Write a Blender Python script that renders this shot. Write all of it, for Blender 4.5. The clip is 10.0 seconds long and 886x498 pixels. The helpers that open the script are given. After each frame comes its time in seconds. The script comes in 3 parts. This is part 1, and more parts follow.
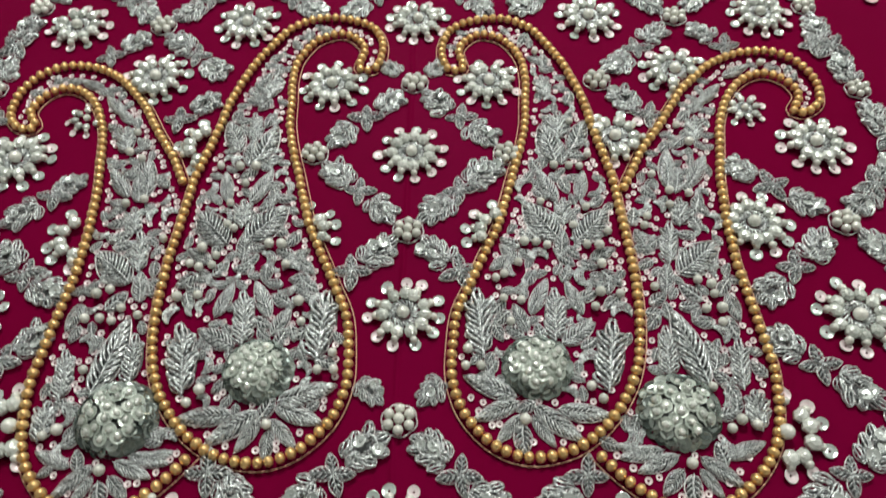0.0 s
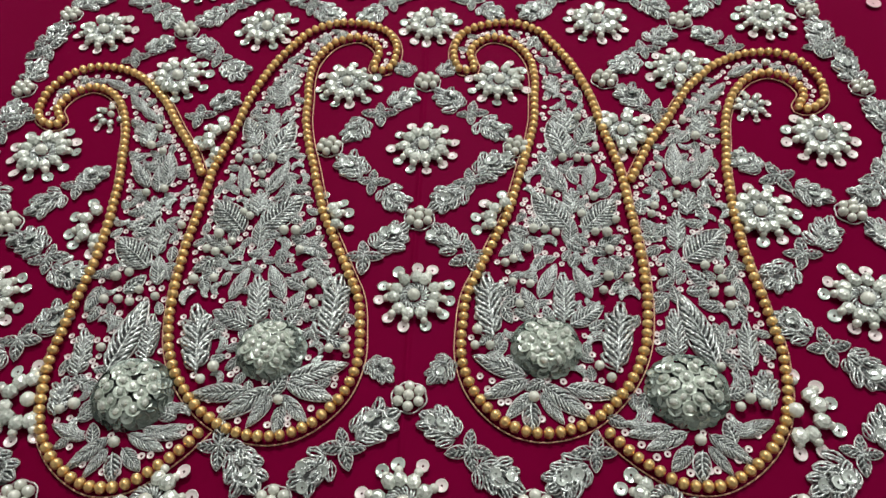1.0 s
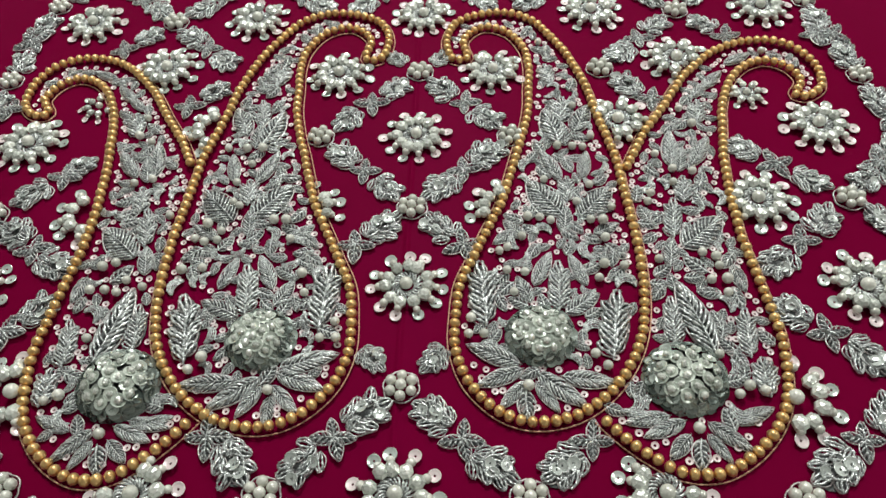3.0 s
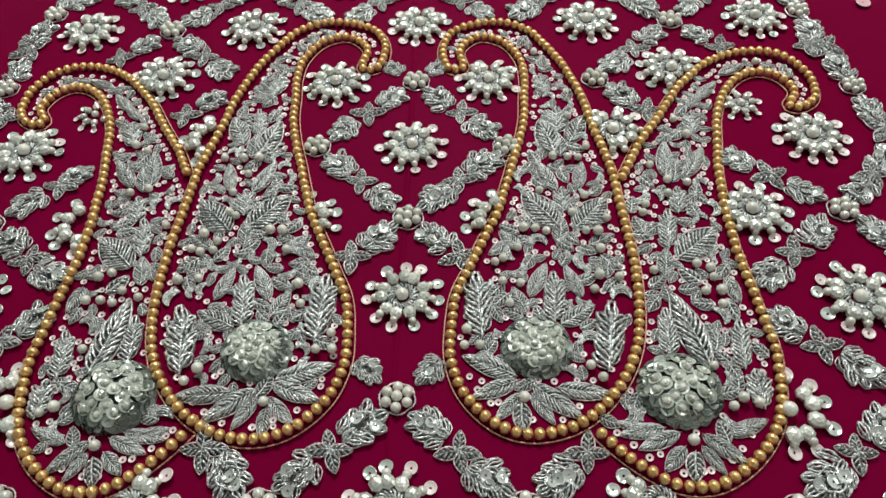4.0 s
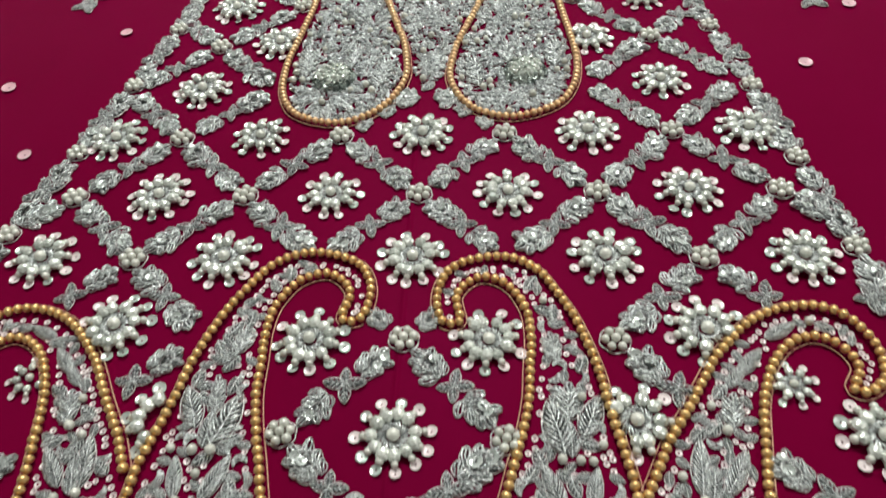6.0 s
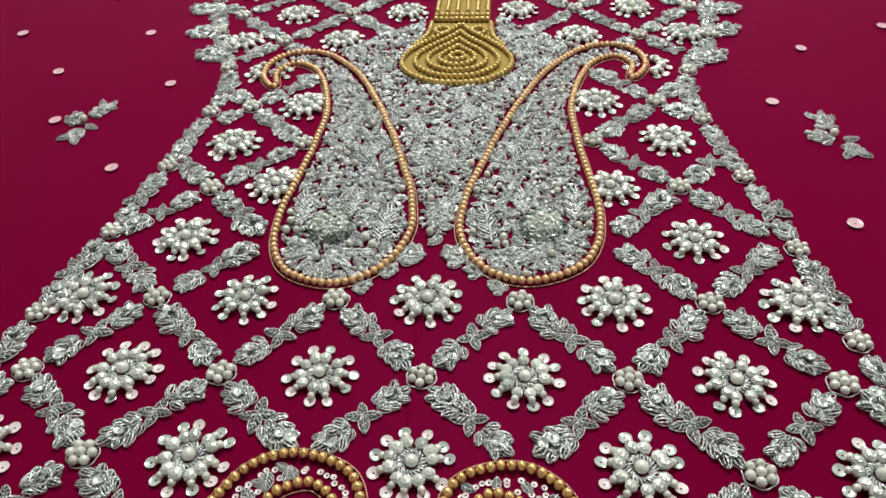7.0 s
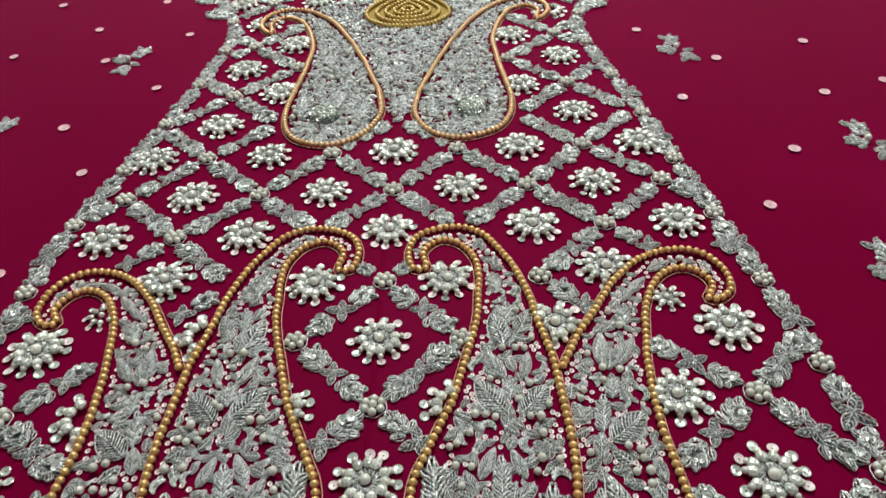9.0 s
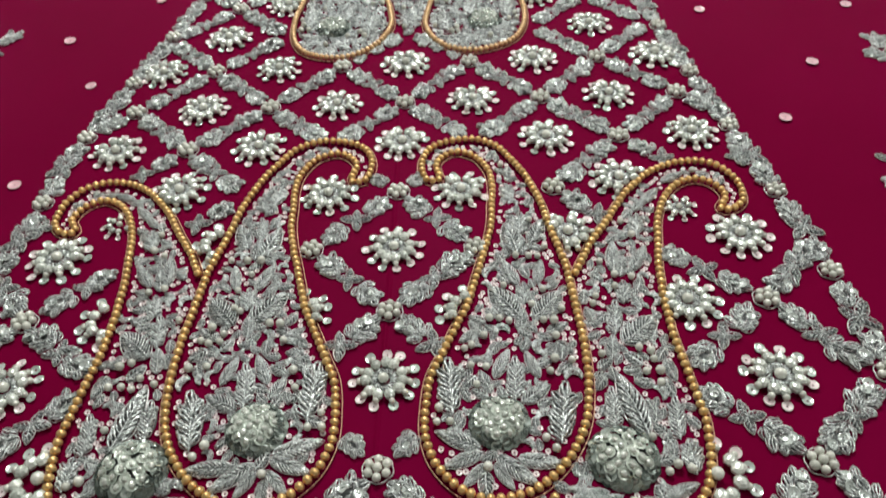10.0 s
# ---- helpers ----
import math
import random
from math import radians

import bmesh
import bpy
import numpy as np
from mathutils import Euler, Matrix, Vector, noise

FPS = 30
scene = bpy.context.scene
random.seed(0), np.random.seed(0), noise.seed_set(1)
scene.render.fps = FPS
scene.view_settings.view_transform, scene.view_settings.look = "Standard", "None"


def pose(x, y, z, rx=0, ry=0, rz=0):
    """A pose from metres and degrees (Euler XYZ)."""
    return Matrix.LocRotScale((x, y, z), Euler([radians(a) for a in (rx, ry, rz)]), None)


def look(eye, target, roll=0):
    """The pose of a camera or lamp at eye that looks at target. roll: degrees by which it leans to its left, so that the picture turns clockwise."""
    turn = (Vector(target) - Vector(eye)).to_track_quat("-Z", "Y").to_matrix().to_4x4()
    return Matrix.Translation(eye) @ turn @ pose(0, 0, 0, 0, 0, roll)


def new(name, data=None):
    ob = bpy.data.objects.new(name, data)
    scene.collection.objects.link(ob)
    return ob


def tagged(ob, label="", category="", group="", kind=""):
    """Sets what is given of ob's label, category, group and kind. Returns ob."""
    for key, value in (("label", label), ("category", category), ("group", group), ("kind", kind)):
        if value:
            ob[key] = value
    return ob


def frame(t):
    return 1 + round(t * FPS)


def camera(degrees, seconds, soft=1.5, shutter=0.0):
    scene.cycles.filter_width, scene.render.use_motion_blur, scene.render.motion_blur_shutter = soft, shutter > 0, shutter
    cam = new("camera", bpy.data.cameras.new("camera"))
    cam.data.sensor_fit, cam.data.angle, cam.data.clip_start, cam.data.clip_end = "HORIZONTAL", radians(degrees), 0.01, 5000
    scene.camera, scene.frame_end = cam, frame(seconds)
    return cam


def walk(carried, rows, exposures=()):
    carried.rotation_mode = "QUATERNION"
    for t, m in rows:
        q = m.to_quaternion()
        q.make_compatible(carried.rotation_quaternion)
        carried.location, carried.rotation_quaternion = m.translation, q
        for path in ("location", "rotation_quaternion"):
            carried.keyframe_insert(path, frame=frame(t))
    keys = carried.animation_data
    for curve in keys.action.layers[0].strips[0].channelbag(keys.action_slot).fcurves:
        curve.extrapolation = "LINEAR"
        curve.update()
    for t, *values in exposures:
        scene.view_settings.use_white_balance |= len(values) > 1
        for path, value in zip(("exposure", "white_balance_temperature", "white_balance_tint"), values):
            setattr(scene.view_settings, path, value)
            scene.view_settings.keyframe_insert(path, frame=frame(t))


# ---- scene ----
cam = camera(63.87, 10.0, 1.5, 0.45)
PATH = [
    (0, (0.0228, -0.1268, 0.2536), (0.0123, 0.1375, -0.1707), -1.79),
    (0.5, (0.0230, -0.1443, 0.2376), (0.0100, 0.1125, -0.1912), -1.59),
    (0.6, (0.0238, -0.1485, 0.2361), (0.0082, 0.1183, -0.1865), -2.23),
    (1, (0.0243, -0.1478, 0.2469), (0.0042, 0.1380, -0.1629), -2.96),
    (1.5, (0.0264, -0.1479, 0.2492), (0.0072, 0.1409, -0.1586), -3.15),
    (2, (0.0263, -0.1515, 0.2332), (0.0074, 0.1332, -0.1774), -2.97),
    (2.5, (0.0263, -0.1512, 0.2357), (0.0074, 0.1367, -0.1727), -3.04),
    (4, (0.0259, -0.1483, 0.2412), (0.0106, 0.1422, -0.1654), -2.35),
    (4.2, (0.0287, -0.1421, 0.2421), (0.0145, 0.1464, -0.1661), -2.21),
    (4.5, (0.0320, -0.1242, 0.2446), (0.0137, 0.1772, -0.1539), -2.74),
    (5, (0.0360, -0.0931, 0.2518), (0.0120, 0.2168, -0.1399), -3.70),
    (5.2, (0.0352, -0.0809, 0.2573), (0.0101, 0.2336, -0.1306), -3.79),
    (6.3, (0.0394, -0.0130, 0.2563), (0.0027, 0.3135, -0.1206), -4.02),
    (6.5, (0.0373, 0.0055, 0.2589), (0.0003, 0.3451, -0.1062), -3.83),
    (6.9, (0.0336, 0.0234, 0.2493), (-0.0064, 0.3875, -0.0911), -3.08),
    (7, (0.0339, 0.0275, 0.2530), (-0.0056, 0.3898, -0.0894), -2.81),
    (7.1, (0.0337, 0.0175, 0.2464), (-0.0040, 0.3874, -0.0878), -2.39),
    (7.3, (0.0410, -0.0115, 0.2399), (0.0050, 0.3653, -0.0868), -2.40),
    (7.5, (0.0426, -0.0329, 0.2427), (0.0146, 0.3438, -0.0848), -2.29),
    (8, (0.0425, -0.0790, 0.2539), (0.0162, 0.2974, -0.0742), -2.96),
    (8.5, (0.0469, -0.1354, 0.2706), (0.0352, 0.2334, -0.0668), -2.20),
    (9, (0.0454, -0.1643, 0.2862), (0.0330, 0.2072, -0.0482), -2.53),
    (9.3, (0.0397, -0.1761, 0.2896), (0.0279, 0.1910, -0.0497), -2.57),
    (9.5, (0.0383, -0.1751, 0.2881), (0.0235, 0.1854, -0.0581), -2.89),
    (10, (0.0395, -0.1752, 0.2796), (0.0238, 0.1629, -0.0884), -2.93),
]
walk(cam, [(t, look(eye, target, roll)) for t, eye, target, roll in PATH])

# ---- light: a plain room with two lit ceiling panels ----
world = bpy.data.worlds.new("world")
scene.world = world
world.use_nodes = True
world.node_tree.nodes["Background"].inputs[0].default_value = (0.9, 1.0, 0.95, 1)
world.node_tree.nodes["Background"].inputs[1].default_value = 0.02
LAMPS = [(-0.05, 1.5, 51.5, 0.62), (1.3, 0.4, 11.0, 0.40)]
for x, y, watts, size in LAMPS:
    lamp = bpy.data.lights.new("ceiling_lamp", "AREA")
    lamp.shape, lamp.size, lamp.size_y = "RECTANGLE", size, size
    lamp.energy, lamp.color = watts, (0.98, 1.0, 0.965)
    new("ceiling_lamp", lamp).matrix_world = pose(x, y, 1.925)
scene.view_settings.exposure = 0.0

# ---- materials ----


def material(name, colour, rough, metal=0.0, vary=0.0, grain=0.0, grain_size=0.001, coat=0.0, tint=None, specular=0.5, strands=0.0, mottle=1.0):
    """A surface whose brightness varies from piece to piece and in fine grain, with a fine relief."""
    mat = bpy.data.materials.new(name)
    mat.use_nodes = True
    n, l = mat.node_tree.nodes, mat.node_tree.links
    b = n["Principled BSDF"]
    b.inputs["Roughness"].default_value = rough
    b.inputs["Metallic"].default_value = metal
    b.inputs["Coat Weight"].default_value = coat
    b.inputs["Coat Roughness"].default_value = 0.12
    b.inputs["Specular IOR Level"].default_value = specular
    coords = n.new("ShaderNodeTexCoord")
    info = n.new("ShaderNodeObjectInfo")
    tex = n.new("ShaderNodeTexNoise")
    tex.inputs["Scale"].default_value = 1.0 / grain_size
    tex.inputs["Detail"].default_value = 3
    l.new(coords.outputs["Object"], tex.inputs["Vector"])
    mix = n.new("ShaderNodeMix")
    mix.data_type = "RGBA"
    other = tint or tuple(c * 0.6 for c in colour)
    mix.inputs[6].default_value, mix.inputs[7].default_value = (*colour, 1), (*other, 1)
    add = n.new("ShaderNodeMath")
    add.operation = "MULTIPLY_ADD"
    l.new(info.outputs["Random"], add.inputs[0])
    add.inputs[1].default_value = vary
    spread = n.new("ShaderNodeMath")
    spread.operation = "MULTIPLY_ADD"
    l.new(tex.outputs["Fac"], spread.inputs[0])
    spread.inputs[1].default_value, spread.inputs[2].default_value = 1.3 * grain * mottle, -0.62 * grain * mottle
    l.new(spread.outputs[0], add.inputs[2])
    if strands:
        geo = n.new("ShaderNodeNewGeometry")
        each = n.new("ShaderNodeMath")
        each.operation = "MULTIPLY_ADD"
        l.new(geo.outputs["Random Per Island"], each.inputs[0])
        each.inputs[1].default_value = strands
        l.new(spread.outputs[0], each.inputs[2])
        l.new(each.outputs[0], add.inputs[2])
    l.new(add.outputs[0], mix.inputs[0])
    l.new(mix.outputs[2], b.inputs["Base Color"])
    if grain:
        bump = n.new("ShaderNodeBump")
        bump.inputs["Strength"].default_value = grain
        bump.inputs["Distance"].default_value = grain_size * 0.4
        l.new(tex.outputs["Fac"], bump.inputs["Height"])
        l.new(bump.outputs[0], b.inputs["Normal"])
    return mat


# strong mottle paints the bright and dark glints of wound coil into the colour
SILVER = material("silver_coil_wire", (0.84, 0.865, 0.85), 0.28, 0.6, 0.10, 1.0, 0.0007, tint=(0.11, 0.125, 0.125), strands=0.55, mottle=1.9)
GLINT = material("silver_cut_wire", (0.66, 0.685, 0.68), 0.38, 0.5, 0.0, 0.5, 0.0008, tint=(0.14, 0.15, 0.155), strands=0.9)
CORD = material("silver_twist_cord", (0.74, 0.72, 0.70), 0.36, 0.6, 0.3, 0.7, 0.0007, tint=(0.34, 0.28, 0.29), strands=0.3)
SEQUIN = material("silver_sequin", (0.70, 0.74, 0.70), 0.2, 0.5, 0.5, 0.15, 0.0012, tint=(0.42, 0.46, 0.43))
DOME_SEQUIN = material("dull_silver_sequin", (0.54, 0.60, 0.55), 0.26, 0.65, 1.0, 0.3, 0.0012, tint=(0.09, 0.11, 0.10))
RING = material("milky_ring_sequin", (0.82, 0.71, 0.70), 0.3, 0.1, 0.4, 0.1, 0.001, tint=(0.64, 0.50, 0.52))
SPANGLE = material("rosy_clear_spangle", (0.74, 0.42, 0.47), 0.3, 0.1, 0.5, 0.2, 0.002, tint=(0.66, 0.50, 0.52))
PEARL = material("cream_pearl", (0.80, 0.79, 0.71), 0.2, 0.15, 0.6, 0.6, 0.0011, coat=0.6, tint=(0.44, 0.45, 0.39))
CUT = material("clear_cut_bead", (0.86, 0.88, 0.81), 0.12, 0.45, 0.6, 0.8, 0.0011, coat=0.5, tint=(0.30, 0.33, 0.29))
GOLD = material("antique_gold_bead", (0.78, 0.51, 0.21), 0.29, 0.75, 0.35, 0.12, 0.0015, coat=0.15, tint=(0.60, 0.35, 0.14))
ROSE_GOLD = material("rose_gold_bead", (0.78, 0.51, 0.27), 0.35, 0.7, 0.35, 0.12, 0.0015, coat=0.15, tint=(0.66, 0.39, 0.22))
YELLOW_GOLD = material("yellow_gold_bead", (0.70, 0.51, 0.19), 0.36, 0.72, 0.35, 0.12, 0.0015, coat=0.1, tint=(0.52, 0.36, 0.12))
GOLD_CORD = material("gold_twist_cord", (0.62, 0.37, 0.25), 0.45, 0.5, 0.2, 0.7, 0.0007, tint=(0.32, 0.12, 0.10))
ZARI = material("gold_thread_patch", (0.30, 0.20, 0.03), 0.6, 0.3, 0.0, 0.8, 0.0012, tint=(0.14, 0.09, 0.012))
# dark base under the wirework: shade between the strands put into its colour
SHADE_THREAD = material("gap_shade_padding_thread", (0.12, 0.125, 0.125), 0.7, 0.0, 0.3, 0.8, 0.0008, tint=(0.04, 0.04, 0.042))
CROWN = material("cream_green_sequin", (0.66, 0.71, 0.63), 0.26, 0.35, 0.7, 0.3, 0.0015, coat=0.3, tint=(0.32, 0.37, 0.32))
WALL = material("white_painted_wall", (0.76, 0.78, 0.76), 0.8, 0.0, 0.05, 0.2, 0.05, tint=(0.68, 0.70, 0.68))
TIMBER = material("table_top", (0.25, 0.16, 0.09), 0.5, 0.0, 0.2, 0.4, 0.02)


def cloth():
    mat = bpy.data.materials.new("magenta_satin")
    mat.use_nodes = True
    n, l = mat.node_tree.nodes, mat.node_tree.links
    b = n["Principled BSDF"]
    b.inputs["Roughness"].default_value = 0.42
    b.inputs["Specular IOR Level"].default_value = 0.01
    b.inputs["Specular Tint"].default_value = (0.9, 0.16, 0.85, 1)
    b.inputs["Sheen Weight"].default_value = 0.07
    b.inputs["Sheen Roughness"].default_value = 0.4
    b.inputs["Sheen Tint"].default_value = (0.8, 0.1, 0.75, 1)
    coords = n.new("ShaderNodeTexCoord")
    big = n.new("ShaderNodeTexNoise")
    big.inputs["Scale"].default_value, big.inputs["Detail"].default_value = 7, 4
    l.new(coords.outputs["Object"], big.inputs["Vector"])
    mix = n.new("ShaderNodeMix")
    mix.data_type = "RGBA"
    mix.inputs[6].default_value, mix.inputs[7].default_value = (0.129, 0.0006, 0.0185, 1), (0.175, 0.0009, 0.0320, 1)
    l.new(big.outputs["Fac"], mix.inputs[0])
    l.new(mix.outputs[2], b.inputs["Base Color"])
    # fine woven threads
    sep = n.new("ShaderNodeSeparateXYZ")
    l.new(coords.outputs["Object"], sep.inputs[0])
    waves = []
    for axis in (0, 1):
        w = n.new("ShaderNodeMath")
        w.operation = "MULTIPLY"
        l.new(sep.outputs[axis], w.inputs[0])
        w.inputs[1].default_value = 26000
        s = n.new("ShaderNodeMath")
        s.operation = "SINE"
        l.new(w.outputs[0], s.inputs[0])
        waves.append(s)
    both = n.new("ShaderNodeMath")
    both.operation = "ADD"
    l.new(waves[0].outputs[0], both.inputs[0])
    l.new(waves[1].outputs[0], both.inputs[1])
    bump = n.new("ShaderNodeBump")
    bump.inputs["Strength"].default_value, bump.inputs["Distance"].default_value = 0.05, 0.0001
    l.new(both.outputs[0], bump.inputs["Height"])
    soft = n.new("ShaderNodeBump")
    soft.inputs["Strength"].default_value, soft.inputs["Distance"].default_value = 0.25, 0.004
    l.new(big.outputs["Fac"], soft.inputs["Height"])
    l.new(bump.outputs[0], soft.inputs["Normal"])
    l.new(soft.outputs[0], b.inputs["Normal"])
    return mat


SATIN = cloth()

# ---- mesh helpers: all in millimetres, written out in metres ----
MM = 0.001
rng = random.Random(7)


def mesh(name, verts, faces, mat, smooth=True):
    me = bpy.data.meshes.new(name)
    me.from_pydata([(x * MM, y * MM, z * MM) for x, y, z in verts], [], faces)
    me.materials.append(mat)
    if smooth:
        me.shade_smooth()
    me.update()
    return me


def tube(v, f, pts, r, sides=5, ridge=0.2, rings=None, taper=True):
    """A round strand along pts, with ridges like tightly wound wire and rounded ends."""
    p = np.array(pts, float)
    d = np.r_[0, np.cumsum(np.linalg.norm(np.diff(p, axis=0), axis=1))]
    n = rings or max(5, int(d[-1] / (r * 0.95)))
    u = np.linspace(0, d[-1], n)
    c = np.stack([np.interp(u, d, p[:, k]) for k in range(3)], 1)
    t = np.gradient(c, axis=0)
    t /= np.linalg.norm(t, axis=1)[:, None] + 1e-9
    base = len(v)
    for i in range(n):
        side = np.cross(t[i], (0, 0, 1.0))
        side /= np.linalg.norm(side) + 1e-9
        up = np.cross(side, t[i])
        rad = r * (1 - ridge * (i % 2))
        if taper and i in (0, n - 1):
            rad *= 0.35
        for k in range(sides):
            a = 2 * math.pi * k / sides + 0.5 * i
            v.append(tuple(c[i] + rad * (math.cos(a) * side + math.sin(a) * up)))
    for i in range(n - 1):
        for k in range(sides):
            a, b = base + i * sides + k, base + i * sides + (k + 1) % sides
            f.append((a, b, b + sides, a + sides))
    f.append(tuple(base + k for k in range(sides)))
    f.append(tuple(base + (n - 1) * sides + k for k in reversed(range(sides))))


def ball(rx, ry, rz, cz, segs=12, rings=8):
    v, f = [(0, 0, cz - rz)], []
    for i in range(1, rings):
        th = math.pi * i / rings
        for k in range(segs):
            a = 2 * math.pi * k / segs
            v.append((rx * math.sin(th) * math.cos(a), ry * math.sin(th) * math.sin(a), cz - rz * math.cos(th)))
    v.append((0, 0, cz + rz))
    last = len(v) - 1
    for k in range(segs):
        f.append((0, 1 + (k + 1) % segs, 1 + k))
        f.append((last, last - segs + k, last - segs + (k + 1) % segs))
    for i in range(rings - 2):
        for k in range(segs):
            a, b = 1 + i * segs + k, 1 + i * segs + (k + 1) % segs
            f.append((a, b, b + segs, a + segs))
    return v, f


def disc(r, hole, cup, thick, segs=14):
    """A cupped sequin with a hole: rings of points from the hole out to the rim, above and below."""
    prof = [(hole, 0, 0), (hole, thick, 0), ((r + hole) / 2, thick + cup * 0.25, 0), (r * 0.94, thick + cup * 0.9, 0), (r, thick * 0.5 + cup, 0), (r * 0.94, cup * 0.8, 0)]
    v, f, n = [], [], len(prof)
    for k in range(segs):
        a = 2 * math.pi * k / segs
        for q, z, _ in prof:
            v.append((q * math.cos(a), q * math.sin(a), z))
    for k in range(segs):
        j = (k + 1) % segs
        for i in range(n):
            f.append((k * n + i, j * n + i, j * n + (i + 1) % n, k * n + (i + 1) % n))
    return v, f


def petal(fill, edge, base, turn, length, width, lift, r, wires=3, thick=0.56):
    """A small loop of cord from base along turn, packed with bent wire."""
    c, s = math.cos(turn), math.sin(turn)

    def to(px, py, pz):
        return (base[0] + c * px - s * py, base[1] + s * px + c * py, pz)
    loop = []
    for k in range(15):
        a = 2 * math.pi * k / 14
        q = 0.5 - 0.5 * math.cos(a)
        loop.append(to(0.5 * width * math.sin(a) * (0.55 + 0.6 * math.sin(math.pi * q ** 0.8)), length * q, 0.45 + lift * 0.6))
    tube(*edge, loop, 0.36, 4, 0.3, 16, taper=False)
    for k in range(wires):
        off = (k + 0.5) / wires - 0.5 + r.uniform(-0.06, 0.06)
        pts = [to(width * off * 0.95 * math.sin(math.pi * (0.12 + 0.76 * q)) + 0.3 * math.sin(7 * q + k), length * (0.04 + q * r.uniform(0.88, 0.97)), 0.55 + lift + (1.0 - 1.2 * abs(off)) * math.sin(math.pi * (0.15 + 0.8 * q)) + r.uniform(0, 0.25)) for q in np.linspace(0, 1, 6)]
        tube(*fill, pts, thick, 4, 0.42, 8)


def leaf(length, width, strands, seed):
    """A padded leaf along +y: slanted wire strands on both sides of a midrib, in a cord outline."""
    r = random.Random(seed)
    v, f = fill = [], []
    edge = [], []

    def half(s):
        return 0.5 * width * math.sin(math.pi * min(1, max(0, s)) ** 0.8) ** 0.8
    for side in (-1, 1):
        for i in range(strands):
            s0 = (i + 0.1 + 0.3 * (side > 0)) / strands * 0.88
            s1 = min(0.98, s0 + 0.2 + 0.05 * r.random())
            x1 = side * half(s1) * (0.88 + 0.16 * r.random())
            high = 0.7 + 0.6 * r.random()
            pts = [(side * 0.2 + x1 * q, length * (s0 + (s1 - s0) * q ** 1.4), 0.5 + high * math.sin(math.pi * (0.25 + 0.65 * q))) for q in np.linspace(0, 1, 5)]
            tube(v, f, pts, 0.47, 4, 0.42, 7)
    tube(v, f, [(0.25 * math.sin(5 * q), length * q, 1.3 - 0.6 * q) for q in np.linspace(-0.06, 0.95, 7)], 0.42, 4, 0.3, 12)
    for side in (-1, 1):
        tube(*edge, [(side * (half(s) + 0.35 * math.sin(math.pi * s)), length * (s * 1.06 - 0.03), 0.4) for s in np.linspace(0.001, 0.999, 12)], 0.36, 4, 0.3, 17)
    return fill, edge


def frond(length, width, pairs, seed):
    """A feathery spray: small packed loops set in pairs along a stem, one at the tip."""
    r = random.Random(seed)
    fill, edge = ([], []), ([], [])
    for i in range(pairs):
        s = i / pairs
        reach = width * (0.40 + 0.14 * math.sin(math.pi * (0.2 + 0.7 * s)))
        for side in (-1, 1):
            petal(fill, edge, (0, length * (s * 0.72 + 0.03 * side)), -side * radians(r.uniform(26, 50)), reach * r.uniform(0.85, 1.1), 3.1, 0.4 * r.random(), r, 2, 0.66)
    petal(fill, edge, (0, length * 0.66), r.uniform(-0.15, 0.15), length * 0.32, 3.4, 0.4, r, 2, 0.7)
    tube(*fill, [(0, length * q, 0.8) for q in np.linspace(-0.08, 0.8, 9)], 0.75, 5, 0.3)
    return fill, edge


def rosette(length, width, seed):
    """A rose-like bud of the trellis along +y: bent wires wrapped round a heart, small leaves at its ends, in a lobed cord."""
    r = random.Random(seed)
    fill, edge = ([], []), ([], [])
    # loops fanned out from the stem, the later ones lying over the first
    for k, (x, y, a, ln, wd) in enumerate(((0.1, -0.06, 50, 0.46, 0.32), (-0.1, -0.06, -50, 0.46, 0.32), (0.12, 0.2, 36, 0.5, 0.34), (-0.12, 0.2, -36, 0.5, 0.34),
                                           (0.14, 0.52, 42, 0.42, 0.30), (-0.14, 0.52, -42, 0.42, 0.30), (0.0, 0.62, 4, 0.46, 0.36), (0.0, 0.3, 176, 0.36, 0.3))):
        petal(fill, edge, (-x * width, y * length), radians(a + r.uniform(-18, 18)), length * ln * r.uniform(0.85, 1.12), width * wd * 1.12, 0.1 * k, r, 3, 0.6)
    # bent wires wrapped round a raised heart
    cy = length * r.uniform(0.42, 0.54)
    for n, rad, z in ((5, 0.27, 1.5), (2, 0.12, 2.1)):
        for k in range(n):
            a, span = 2 * math.pi * k / n + r.uniform(-0.3, 0.3), r.uniform(0.55, 0.95)
            tilt = r.uniform(-0.5, 0.5)
            pts = []
            for t in np.linspace(-1, 1, 6):
                m = width * (rad + 0.07 * (1 - t * t))
                pts.append((m * math.cos(a + span * t), cy + 1.15 * m * math.sin(a + span * t), z + 0.6 * (1 - t * t) + tilt * t))
            tube(*fill, pts, 0.56, 5, 0.42)
    return fill, edge


def curl(radius, seed):
    """A small crescent of bent wires that meet at both ends."""
    r = random.Random(seed)
    v, f = [], []
    sweep = r.uniform(3.0, 3.9)
    for k in range(5):
        pts = []
        for q in np.linspace(0, 1, 12):
            rad = radius - (k - 1) * 0.85 * math.sin(math.pi * q) ** 0.7
            pts.append((rad * math.cos(sweep * q), rad * math.sin(sweep * q), 0.5 + (1.0 - 0.2 * abs(k - 2)) * math.sin(math.pi * q)))
        tube(v, f, pts, 0.42, 4, 0.35, 14)
    return v, f


